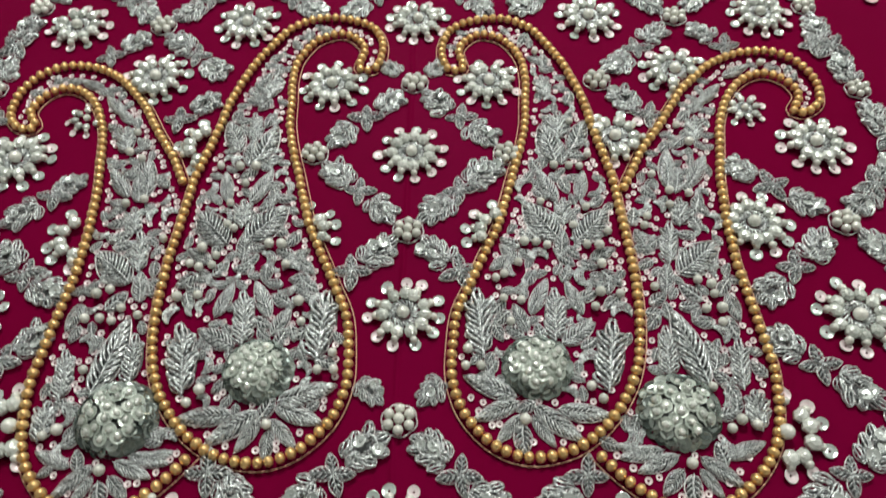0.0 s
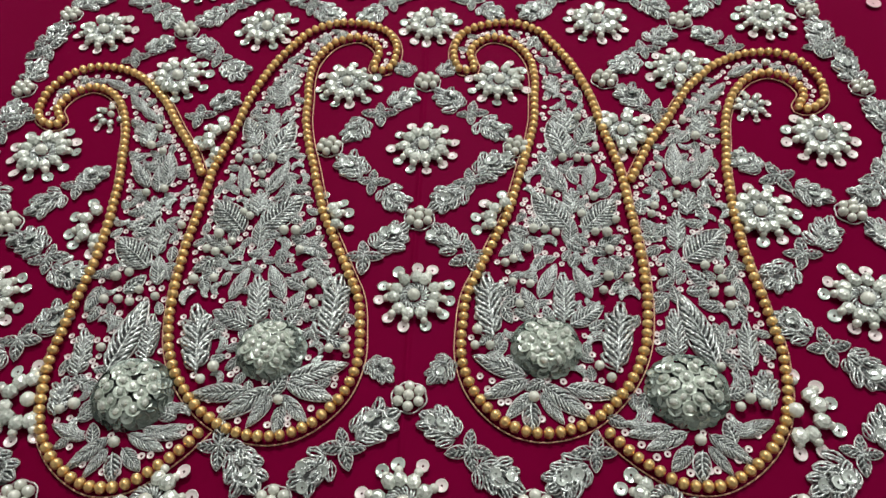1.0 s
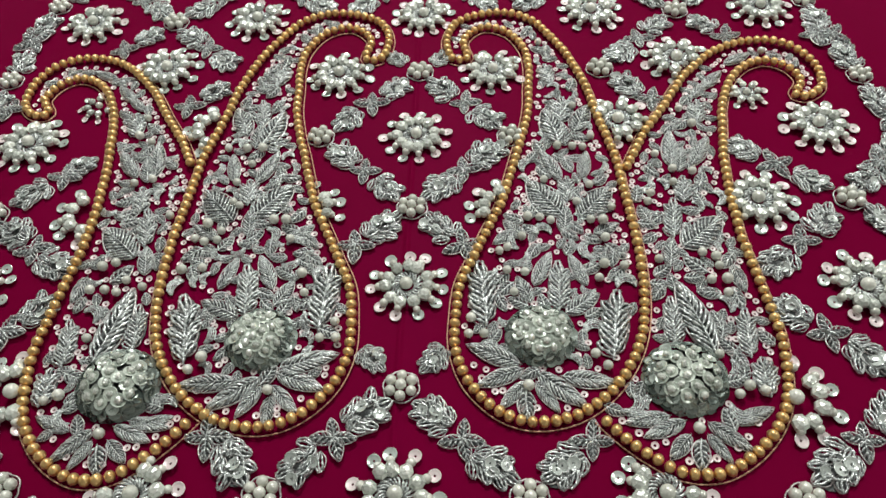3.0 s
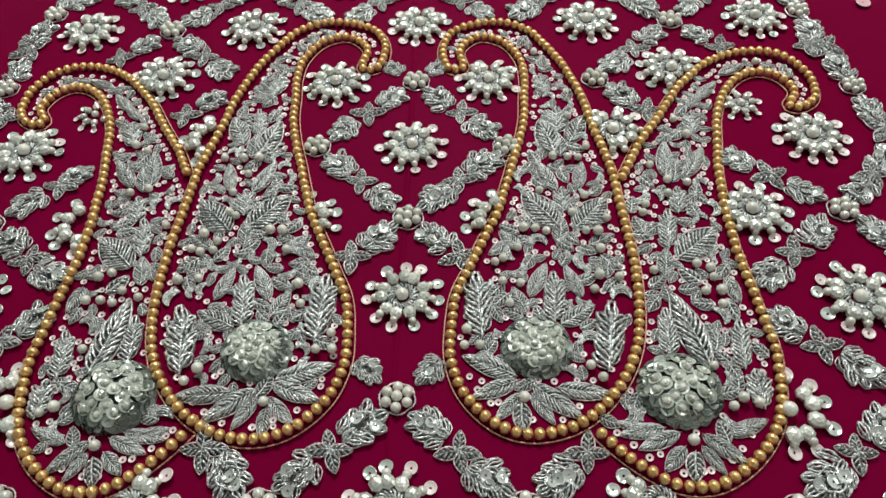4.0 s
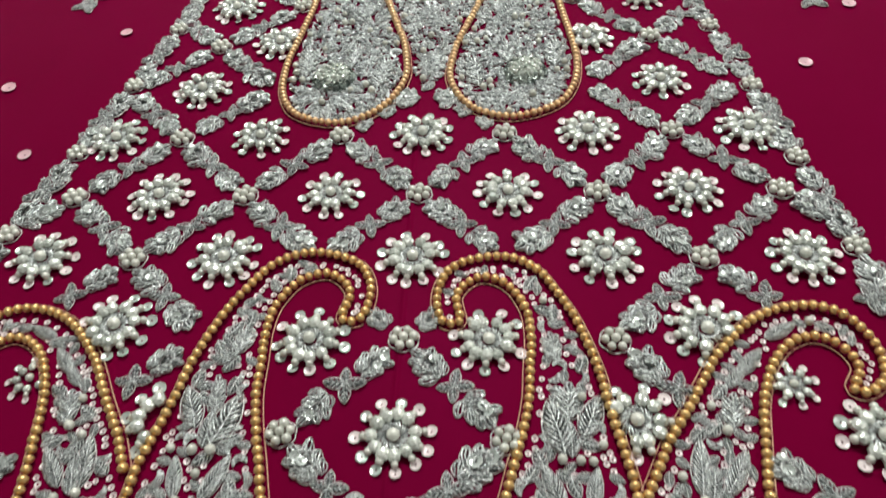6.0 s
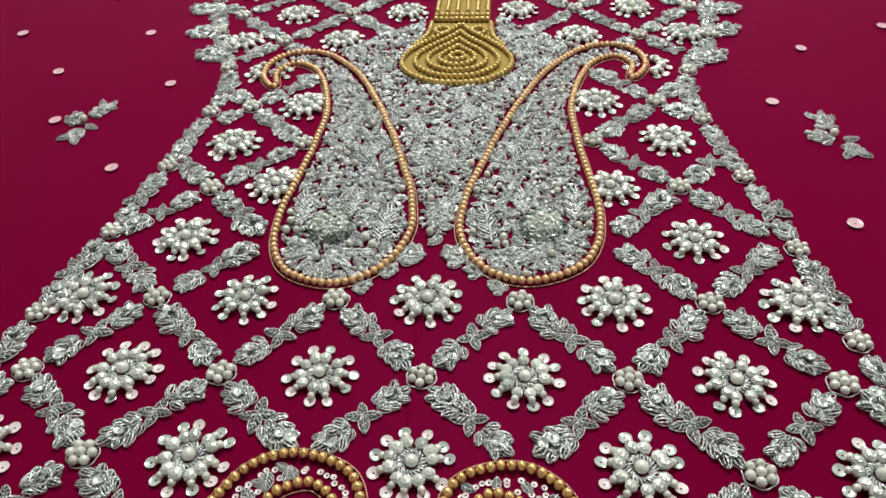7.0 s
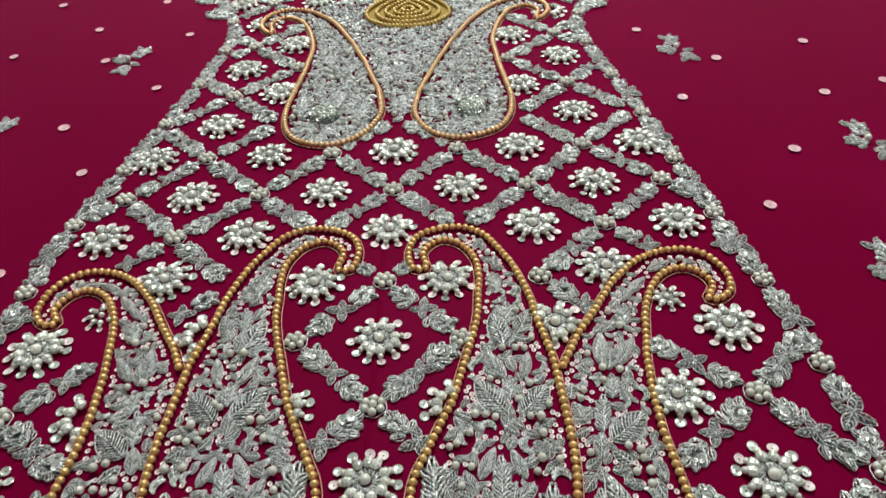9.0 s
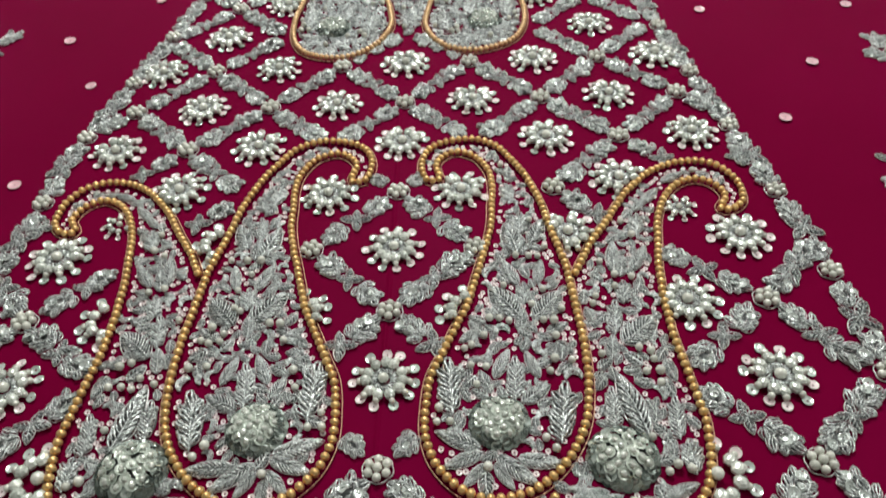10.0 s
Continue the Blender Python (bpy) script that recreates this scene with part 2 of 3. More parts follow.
def ring_coil(radius, seed):
    """A padded ring wrapped crosswise with wire."""
    r = random.Random(seed)
    v, f = [], []
    for k in range(22):
        a = 2 * math.pi * k / 22
        pts = []
        for q in np.linspace(0, 1, 6):
            rad = radius + 2.0 * (q - 0.5) * 2
            b = a + 0.62 * q + r.uniform(-0.06, 0.06)
            pts.append((rad * math.cos(b), rad * math.sin(b), 0.5 + 1.9 * math.sin(math.pi * (0.1 + 0.8 * q)) + r.uniform(-0.25, 0.25)))
        tube(v, f, pts, 0.62, 5, 0.35)
    return v, f


def scallop(rx, ry, lobes):
    v, f, pts = [], [], []
    for k in range(lobes * 8 + 1):
        a = 2 * math.pi * k / (lobes * 8)
        q = 1 + 0.1 * abs(math.sin(lobes * a / 2))
        pts.append((rx * q * math.cos(a), ry * q * math.sin(a), 0.45))
    tube(v, f, pts, 0.42, 5, 0.3, lobes * 11, taper=False)
    return v, f


def gap_shade(length, width, n=16):
    """A low sheet under the wire, pointed at both ends, whose dark colour paints the shade in the gaps."""
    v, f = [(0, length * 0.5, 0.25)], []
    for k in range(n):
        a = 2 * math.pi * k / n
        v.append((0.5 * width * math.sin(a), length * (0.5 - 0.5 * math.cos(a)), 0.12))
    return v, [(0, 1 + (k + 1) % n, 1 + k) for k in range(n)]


def joined(name, fill, edge, gap_sheet):
    """Wire filling, cord edge and dark gap-shade sheet as one mesh with three materials."""
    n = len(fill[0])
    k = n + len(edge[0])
    faces = fill[1] + [tuple(i + n for i in q) for q in edge[1]] + [tuple(i + k for i in q) for q in gap_sheet[1]]
    me = mesh(name, fill[0] + edge[0] + gap_sheet[0], faces, SILVER)
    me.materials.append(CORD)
    me.materials.append(SHADE_THREAD)
    me.polygons.foreach_set("material_index", [0] * len(fill[1]) + [1] * len(edge[1]) + [2] * len(gap_sheet[1]))
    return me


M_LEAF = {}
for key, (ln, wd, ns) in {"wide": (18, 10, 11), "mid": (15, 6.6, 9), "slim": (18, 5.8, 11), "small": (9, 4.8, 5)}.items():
    M_LEAF[key] = [(joined("wire_leaf", *leaf(ln, wd, ns, s), gap_shade(ln * 0.96, wd * 0.86)), ln) for s in range(3)]
M_FROND = [(joined("wire_frond", *frond(22, 12, 5, s), gap_shade(20, 8.5)), 22) for s in range(3)]
M_BUD = [(joined("wire_bud", *frond(15, 12, 4, s + 9), gap_shade(13.5, 8)), 15) for s in range(3)]
M_ROSETTE = [joined("wire_rosette", *rosette(16, 12, s), gap_shade(15.5, 11)) for s in range(6)]
M_ARM = [joined("wire_arm", *leaf(8.2, 4.0, 4, s + 30), gap_shade(8, 2.8)) for s in range(4)]
M_CURL = [mesh("curl_fill", *curl(3.6, s), SILVER) for s in range(4)]
M_CUP = mesh("oval_cup", *ball(1.6, 2.0, 1.35, 1.5, 7, 5), CUT, False)
M_PEARL = mesh("pearl_ball", *ball(2.0, 2.0, 2.0, 2.0, 10, 7), PEARL)
M_PEARL_BIG = mesh("pearl_ball_large", *ball(2.75, 2.75, 2.6, 3.3, 14, 10), PEARL)
M_CUT = mesh("cut_bead", *ball(2.55, 2.75, 2.0, 2.0, 7, 5), CUT, False)
M_BEAD = {m.name: mesh("gold_ball", *ball(2.2, 1.98, 2.15, 2.1, 12, 8), m) for m in (GOLD, ROSE_GOLD, YELLOW_GOLD)}
M_RING = mesh("ring_disc", *disc(1.4, 0.5, 0.25, 0.35), RING, False)
M_SEQUIN = mesh("sequin_disc", *disc(2.7, 0.5, 0.5, 0.25, 16), SEQUIN, False)
M_SEQUIN_WHITE = mesh("pale_sequin_disc", *disc(2.7, 0.5, 0.6, 0.3, 16), RING, False)
M_SPANGLE = mesh("spangle_disc", *disc(4.1, 0.5, 0.6, 0.3, 16), SPANGLE, False)
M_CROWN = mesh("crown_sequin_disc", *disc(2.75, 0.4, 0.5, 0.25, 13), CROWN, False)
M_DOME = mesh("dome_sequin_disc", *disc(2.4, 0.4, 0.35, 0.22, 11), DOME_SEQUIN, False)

M_COIL = [mesh("coil_ring", *ring_coil(4.7, q), SILVER) for q in range(3)]
M_SCALLOP = mesh("scallop_edge", *scallop(6.2, 5.7, 6), CORD)


def at(x, y, z=0.0, turn=0.0, scale=1.0, tilt=0.0, lean=0.0):
    """A pose in millimetres and degrees, with a size."""
    return Matrix.Translation((x * MM, y * MM, z * MM)) @ Euler((radians(tilt), radians(lean), radians(turn))).to_matrix().to_4x4() @ Matrix.Diagonal((scale, scale, scale, 1))


class Shifted:
    """Stands for a parent whose children are given in the cloth's own millimetres."""

    def __init__(self, root, home):
        self.root, self.home = root, home


def part(name, me, parent, m, label=""):
    root = parent.root if isinstance(parent, Shifted) else parent
    ob = new(name, me)
    ob.parent = root
    ob.matrix_basis = parent.home @ m if isinstance(parent, Shifted) else m
    return tagged(ob, label) if label else ob


def thing(name, x, y, label, category, group="", turn=0.0, scale=1.0):
    ob = new(name)
    ob.empty_display_size = 0.005
    ob.matrix_basis = at(x, y, 0, turn, scale)
    return tagged(ob, label, category, group)


def spline(ctrl, closed, step=0.5):
    """A smooth curve through a few design points, resampled evenly."""
    p = np.array(ctrl, float)
    n = len(p)
    out = []
    for i in range(n if closed else n - 1):
        q = [p[(i + k) % n] if closed else p[min(max(i + k, 0), n - 1)] for k in (-1, 0, 1, 2)]
        for t in np.linspace(0, 1, 12, endpoint=False):
            out.append(0.5 * (2 * q[1] + (q[2] - q[0]) * t + (2 * q[0] - 5 * q[1] + 4 * q[2] - q[3]) * t * t + (3 * q[1] - q[0] - 3 * q[2] + q[3]) * t ** 3))
    out.append(p[0] if closed else p[-1])
    return even(np.array(out), step)


def even(p, step):
    d = np.r_[0, np.cumsum(np.hypot(*np.diff(p, axis=0).T))]
    u = np.linspace(0, d[-1], max(2, int(round(d[-1] / step)) + 1))
    return np.c_[np.interp(u, d, p[:, 0]), np.interp(u, d, p[:, 1])]


def inside(poly, x, y):
    a, b = poly, np.roll(poly, -1, axis=0)
    hit = (a[:, 1] > y) != (b[:, 1] > y)
    with np.errstate(divide="ignore", invalid="ignore"):
        cross = (b[:, 0] - a[:, 0]) * (y - a[:, 1]) / (b[:, 1] - a[:, 1]) + a[:, 0]
    return bool(np.sum(hit & (x < cross)) % 2)


def edge_gap(poly, x, y):
    return float(np.min(np.hypot(poly[:, 0] - x, poly[:, 1] - y)))


# ---- the room and the cloth ----
def box(name, x0, x1, y0, y1, z0, z1, mat, kind="structure"):
    v = [(x, y, z) for z in (z0, z1) for y in (y0, y1) for x in (x0, x1)]
    f = [(0, 2, 3, 1), (4, 5, 7, 6), (0, 1, 5, 4), (2, 6, 7, 3), (0, 4, 6, 2), (1, 3, 7, 5)]
    me = bpy.data.meshes.new(name)
    me.from_pydata(v, [], f)
    me.materials.append(mat)
    return tagged(new(name, me), kind=kind)


box("floor", -2.2, 2.2, -2.4, 2.8, -0.85, -0.75, WALL)
box("ceiling", -2.2, 2.2, -2.4, 2.8, 1.95, 2.05, WALL)
box("wall_west", -2.3, -2.2, -2.4, 2.8, -0.75, 1.95, WALL)
box("wall_east", 2.2, 2.3, -2.4, 2.8, -0.75, 1.95, WALL)
box("wall_south", -2.2, 2.2, -2.5, -2.4, -0.75, 1.95, WALL)
box("wall_north", -2.2, 2.2, 2.8, 2.9, -0.75, 1.95, WALL)
box("table_support", -0.88, 0.88, -0.78, 1.28, -0.75, -0.006, TIMBER)


def crease(x, y):
    """The soft fold down the middle of the cloth and the faint waves in it, in millimetres."""
    line = 1.5 * math.sin(y * 0.013) - 0.012 * y
    fold = 0.6 * math.exp(-((x - line) / 0.9) ** 2) * (1 if y < 290 else 0)
    wave = 0.22 * math.sin(x * 0.021 + 0.7 * math.sin(y * 0.011)) + 0.18 * math.sin(y * 0.017 + x * 0.006)
    return fold + wave - 0.45


xs = sorted(set([round(q, 2) for q in np.r_[np.arange(-900, 901, 20.0), np.arange(-12, 9, 0.6)]]))
ys = list(np.arange(-800, 1301, 14.0))
v = [(x, y, crease(x, y)) for y in ys for x in xs]
f = [(j * len(xs) + i, j * len(xs) + i + 1, (j + 1) * len(xs) + i + 1, (j + 1) * len(xs) + i) for j in range(len(ys) - 1) for i in range(len(xs) - 1)]
tagged(new("ground", mesh("ground", v, f, SATIN)), "magenta satin dress cloth laid out flat on a table", "fabric", kind="structure")

# ---- paisleys ----
INNER = [(18, 136), (15, 150), (20, 164), (33, 171), (48, 172), (61, 165), (69, 153), (76, 140), (81, 126), (85, 111), (87, 97), (90, 82), (93, 67), (94, 52), (95, 37), (96, 23), (96, 8), (95, -7), (92, -22), (86, -35), (76, -47), (64, -55), (49, -58), (36, -54), (25, -43), (20, -29), (20, -15), (22, 0), (28, 14), (34, 28), (40, 41), (44, 55), (48, 70), (52, 84), (55, 99), (56, 114), (57, 129), (55, 143), (47, 156), (34, 160), (24, 150), (26, 136)]
OUTER = [(96, 60), (101, 70), (106, 80), (112, 89), (118, 98), (124, 108), (130, 117), (137, 125), (145, 133), (155, 139), (165, 142), (176, 142), (186, 137), (192, 128), (194, 118), (192, 107), (184, 101), (179, 103), (184, 112), (180, 122), (171, 127), (161, 124), (153, 116), (148, 107), (144, 96), (142, 86), (140, 75), (138, 64), (137, 53), (136, 42), (136, 31), (136, 20), (137, 9), (138, -2), (139, -13), (140, -24), (139, -35), (137, -46), (133, -56), (126, -65), (117, -72), (107, -76), (96, -75), (86, -69), (78, -62), (71, -54)]
UPPER = [(126, 462), (134, 476), (133, 493), (123, 506), (106, 509), (90, 502), (78, 490), (67, 476), (58, 460), (51, 444), (44, 428), (38, 411), (32, 395), (27, 378), (22, 361), (17, 344), (14, 326), (13, 309), (18, 292), (28, 278), (44, 270), (61, 272), (76, 281), (84, 296), (87, 313), (87, 331), (85, 348), (83, 366), (81, 383), (80, 401), (79, 419), (81, 436), (85, 453), (91, 470), (100, 485), (115, 492), (125, 480), (122, 463)]
# how each hand-sewn copy departs from the drawn one: x, y and shift rows
AFFINE = {"inner": {-1: ((1.0313, -0.0048), (0.0089, 1.0071), (-1.43, -0.69)), 1: ((0.9709, 0.0040), (-0.0096, 0.9915), (1.32, 0.76))},
          "outer": {-1: ((0.9688, -0.0324), (0.0109, 0.9998), (2.99, 1.06)), 1: ((1.0254, 0.0346), (-0.0094, 1.0006), (-2.36, -1.44))},
          "upper": {-1: ((0.9897, -0.0813), (0.0164, 1.0073), (-4.59, -0.91)), 1: ((1.0088, 0.0805), (-0.0156, 0.9957), (4.30, -0.32))}}


def placed(kind, side, p):
    a = np.array(AFFINE[kind][side])
    q = np.atleast_2d(np.array(p, float)) @ a[:2] + a[2]
    q[:, 0] *= side
    return q


OUTLINE = {}
for kind, ctrl in (("inner", INNER), ("outer", OUTER), ("upper", UPPER)):
    for side in (-1, 1):
        OUTLINE[kind, side] = spline(placed(kind, side, ctrl), kind != "outer")


def in_paisley(x, y, kinds=("inner", "outer", "upper"), grow=0.0):
    for (kind, side), poly in OUTLINE.items():
        if kind in kinds and (inside(poly, x, y) or (grow and edge_gap(poly, x, y) < grow)):
            return True
    return False


# leaves as base x, y, tip x, y and width to length; the same drawing is sewn mirrored
INNER_LEAVES = [(66, 35, 52, 54, .5), (74, 34, 88, 51, .5), (66, 26, 68, 40, .38), (68, 77, 62, 99, .4), (71, 76, 71, 91, .4), (76, 84, 83, 102, .4), (67, 55, 60, 73, .35), (77, 56, 81, 72, .35), (52, 0, 59, 16, .3), (73, 0, 68, 15, .3), (50, -8, 45, 4, .4), (64, -13, 78, -5, .4)]
INNER_LOW = [(44, -35, 24, -28, .3), (60, -40, 80, -41, .3), (45, -37, 28, -44, .33), (46, -42, 36, -52, .35), (46, -46, 46, -57, .4), (50, -42, 57, -54, .33), (51, -39, 68, -51, .3), (49, 23, 40, 32, .4), (45, 27, 36, 20, .4), (79, 25, 90, 31, .4), (83, 19, 91, 13, .4)]
INNER_FRONDS = [(61, -11, 63, 12), (32, -17, 30, 12), (80, -31, 85, -2), (69, 43, 70, 57), (70, 91, 72, 108), (67, 118, 65, 132)]
INNER_PEARLS = [(67, 74), (74, 74), (51, 33), (56, 33), (48, 23), (83, 31), (83, 22), (26, -16), (25, -23), (31, -23), (73, -31), (77, -36), (47, -44), (81, 9), (89, 8), (41, 6)]
INNER_CURLS = [(53, 63), (86, 63), (47, 13), (33, -29), (74, -21), (46, 21), (76, 17), (89, 0), (60, 87), (81, 87), (57, 26), (33, 6)]
OUTER_LEAVES = [(115, -31, 108, 0, .3), (113, 17, 130, 32, .5), (106, 8, 108, 22, .38), (115, 61, 117, 82, .35), (118, 58, 121, 72, .4), (124, 61, 135, 77, .35), (130, 7, 133, -5, .4), (119, 4, 112, 12, .4), (130, 15, 136, 12, .4), (138, 110, 149, 122, .35), (132, 104, 142, 114, .35), (152, 127, 166, 134, .3)]
OUTER_LOW = [(95, -55, 80, -58, .3), (100, -57, 86, -63, .33), (101, -62, 93, -70, .36), (104, -64, 102, -74, .4), (107, -62, 113, -72, .34), (108, -58, 121, -68, .3), (117, -58, 131, -53, .32), (92, -57, 79, -53, .32)]
OUTER_FRONDS = [(102, -26, 104, -6), (128, -32, 130, -12), (131, -48, 131, -33), (110, 23, 113, 43), (117, 41, 119, 55), (131, 87, 134, 102)]
OUTER_PEARLS = [(115, 58), (123, 56), (124, 11), (119, 13), (124, -45), (129, -47), (104, -60), (128, 85), (126, 0), (120, 0)]
OUTER_CURLS = [(102, 50), (131, 42), (123, -11), (120, -53), (83, -50), (109, 50), (130, -41)]


def put_leaf(parent, base, tip, ratio, taken):
    d = tip - base
    ln = float(np.hypot(*d))
    key = "small" if ln < 11 else "wide" if ratio >= 0.45 else "mid" if ratio >= 0.36 else "slim"
    fill, nominal = rng.choice(M_LEAF[key])
    part("leaf", fill, parent, at(*base, 0, math.degrees(math.atan2(-d[0], d[1])) + rng.uniform(-4, 4), ln / nominal))
    for q in (0.2, 0.5, 0.8):
        taken.append((*(base + d * q), 0.16 * ln + 0.4))


def put_frond(parent, base, tip, taken):
    d = tip - base
    ln = float(np.hypot(*d))
    fill, nominal = rng.choice(M_FROND if ln > 17 else M_BUD)
    part("frond", fill, parent, at(*base, 0, math.degrees(math.atan2(-d[0], d[1])), ln / nominal))
    for q in (0.15, 0.5, 0.85):
        taken.append((*(base + d * q), 0.2 * ln))


def put_dome(parent, x, y, radius, height, taken):
    """A raised flower of overlapping sequins, small cups on its crown."""
    flower = part("sequin_flower", mesh("sequin_flower_pad", *ball(radius * 0.88, radius * 0.82, height * 0.8, 0.2, 16, 8), SHADE_THREAD), parent, at(x, y), "raised flower of overlapping sequins")
    for row, (th, n) in enumerate(((92, 22), (80, 21), (68, 19), (56, 16), (43, 11), (28, 7), (11, 3))):
        for k in range(n):
            a = 2 * math.pi * (k + 0.5 * (row % 2)) / n + rng.uniform(-0.08, 0.08)
            t = radians(th)
            px, py, pz = radius * math.sin(t) * math.cos(a), radius * 0.94 * math.sin(t) * math.sin(a), height * math.cos(t) * 0.95 + 0.7
            q = Matrix.Translation((px * MM, py * MM, pz * MM)) @ Matrix.Rotation(a, 4, "Z") @ Matrix.Rotation(t * 0.8 - 0.12 + rng.uniform(-0.25, 0.25), 4, "Y") @ Matrix.Rotation(rng.uniform(-0.3, 0.3), 4, "X")
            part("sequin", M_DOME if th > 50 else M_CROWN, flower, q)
            if th < 50:
                part("cut_bead", M_CUP, flower, q @ at(0, 0, -0.4, rng.uniform(0, 360), rng.uniform(0.72, 0.95)))
    for q in (0, 60, 120, 180, 240, 300):
        taken.append((x + 0.55 * radius * math.cos(radians(q)), y + 0.55 * radius * math.sin(radians(q)), radius * 0.55))
    taken.append((x, y, radius * 0.7))


def scatter(poly, count, gap, taken, keep, tries=6000):
    """Free places inside poly, away from what is taken."""
    lo, hi = poly.min(0), poly.max(0)
    arr = np.array(taken, float).reshape(-1, 3)
    out = []
    for _ in range(tries):
        if len(out) >= count:
            break
        x, y = rng.uniform(lo[0], hi[0]), rng.uniform(lo[1], hi[1])
        if len(arr) and np.min(np.hypot(arr[:, 0] - x, arr[:, 1] - y) - arr[:, 2]) < gap:
            continue
        if not keep(x, y):
            continue
        out.append((x, y))
        arr = np.vstack([arr, (x, y, gap)])
    return out


def glitter(parent, poly, count, keep):
    """Tightly packed snips of cut wire, small faceted beads and flat spangles between the larger leaves, as one mesh."""
    v, f = [], []
    lo, hi = poly.min(0), poly.max(0)
    r = random.Random(len(poly))
    bead, flat = ball(1.1, 1.4, 0.95, 1.0, 6, 4), disc(1.5, 0.35, 0.2, 0.2, 7)
    done = tried = 0
    while done < count and tried < count * 6:
        tried += 1
        x, y = r.uniform(lo[0], hi[0]), r.uniform(lo[1], hi[1])
        if not keep(x, y):
            continue
        done += 1
        a, roll, n = r.uniform(0, 2 * math.pi), r.random(), len(v)
        c, d = math.cos(a), math.sin(a)
        if roll < 0.62:
            h, bend, z = r.uniform(1.3, 2.4), r.uniform(-0.9, 0.9), r.uniform(0.35, 0.9)
            tube(v, f, [(x + c * h * q - d * bend * (1 - q * q), y + d * h * q + c * bend * (1 - q * q), z + 0.5 * (1 - q * q)) for q in (-1, -0.4, 0.4, 1)], 0.6, 5, 0.3, 6)
        else:
            bv, bf = bead if roll < 0.8 else flat
            lift, tx, ty = r.uniform(0.0, 0.3), r.uniform(-0.25, 0.25), r.uniform(-0.25, 0.25)
            v += [(x + c * px - d * py, y + d * px + c * py, pz + lift + tx * px + ty * py) for px, py, pz in bv]
            f += [tuple(i + n for i in q) for q in bf]
    me = mesh("glitter_fill", v, f, GLINT, False)
    tagged(part("wire_fill", me, parent, Matrix.Identity(4)), "packed snips of silver wire, beads and spangles", kind="stuff")


def paisley(kind, side, bead_mat, label, leaves, fronds, pearls, curls, dome, warp=None):
    line = OUTLINE[kind, side]
    root = thing("paisley_motif", *line[len(line) // 2], label, "embroidered paisley", "paisleys of the cloth")
    ox, oy = line[len(line) // 2]
    home = Matrix.Translation((-ox * MM, -oy * MM, 0))

    def world_pts(p):
        return placed(kind, side, p if warp is None else [warp(*q) for q in p])
    taken = []

    def ok(x, y, margin=4.5):
        if not inside(line, x, y) or edge_gap(line, x, y) < margin:
            return False
        return kind != "outer" or not (inside(OUTLINE["inner", side], x, y) or edge_gap(OUTLINE["inner", side], x, y) < margin)
    # beads in single file along the outline
    pts = even(line, 4.08 if kind != "upper" else 3.9)
    tan = np.gradient(pts, axis=0)
    for (x, y), (tx, ty) in zip(pts, tan):
        if kind == "outer" and edge_gap(OUTLINE["inner", side], x, y) < 3.4:
            continue
        part("bead", M_BEAD[bead_mat.name], root, home @ at(x + rng.uniform(-.15, .15), y + rng.uniform(-.15, .15), 0, math.degrees(math.atan2(ty, tx)) + 90 + rng.uniform(-6, 6), rng.uniform(0.95, 1.03)))
    # twisted cord couched along the outside of the beads
    c = even(line, 2.0)
    t = np.gradient(c, axis=0)
    t /= np.hypot(*t.T)[:, None]
    area = np.sum(c[:, 0] * np.roll(c[:, 1], -1) - np.roll(c[:, 0], -1) * c[:, 1])
    out_side = np.c_[t[:, 1], -t[:, 0]] * (1 if area > 0 else -1)
    v, f = [], []
    tube(v, f, [(x - ox, y - oy, 0.45) for x, y in c + 2.75 * out_side], 0.42, 5, 0.45, int(len(c) * 2.6))
    part("cord", mesh("paisley_cord", v, f, GOLD_CORD), root, Matrix.Identity(4), "thin twisted gold cord")
    holder = Shifted(root, home)
    if dome:
        (dx, dy), = world_pts([dome[:2]])
        put_dome(Shifted(root, home), dx, dy, dome[2], dome[3], taken)
    for row in leaves:
        b, e = world_pts([row[:2], row[2:4]])
        if ok(*((b + e) / 2), 3.0):
            put_leaf(holder, b, e, row[4], taken)
    for row in fronds:
        b, e = world_pts([row[:2], row[2:4]])
        if ok(*((b + e) / 2), 3.0):
            put_frond(holder, b, e, taken)
    for x, y in world_pts(pearls):
        if ok(x, y, 3.5):
            part("pearl", M_PEARL, holder, at(x, y, rng.uniform(0, 0.6), 0, rng.uniform(0.92, 1.15)))
            taken.append((x, y, 2.4))
    for x, y in world_pts(curls):
        if ok(x, y, 4):
            part("curl", rng.choice(M_CURL), holder, at(x, y, 0, rng.uniform(0, 360), rng.uniform(0.8, 1.1)))
            taken.append((x, y, 3.2))
    # ring sequins follow the inside of the bead line
    rim = even(line, 7.2)
    way = np.gradient(rim, axis=0)
    way /= np.hypot(*way.T)[:, None]
    for (x, y), (tx, ty) in zip(rim, way):
        x, y = x - 5.4 * ty * (1 if area > 0 else -1) + rng.uniform(-0.6, 0.6), y + 5.4 * tx * (1 if area > 0 else -1) + rng.uniform(-0.6, 0.6)
        if kind != "upper" and ok(x, y, 3.9) and min(math.hypot(x - q[0], y - q[1]) - q[2] for q in taken) > -0.6:
            part("sequin", M_RING, holder, at(x, y, 0.1, rng.uniform(0, 360), rng.uniform(0.9, 1.05), rng.uniform(-8, 8), rng.uniform(-8, 8)))
            taken.append((x, y, 1.5))
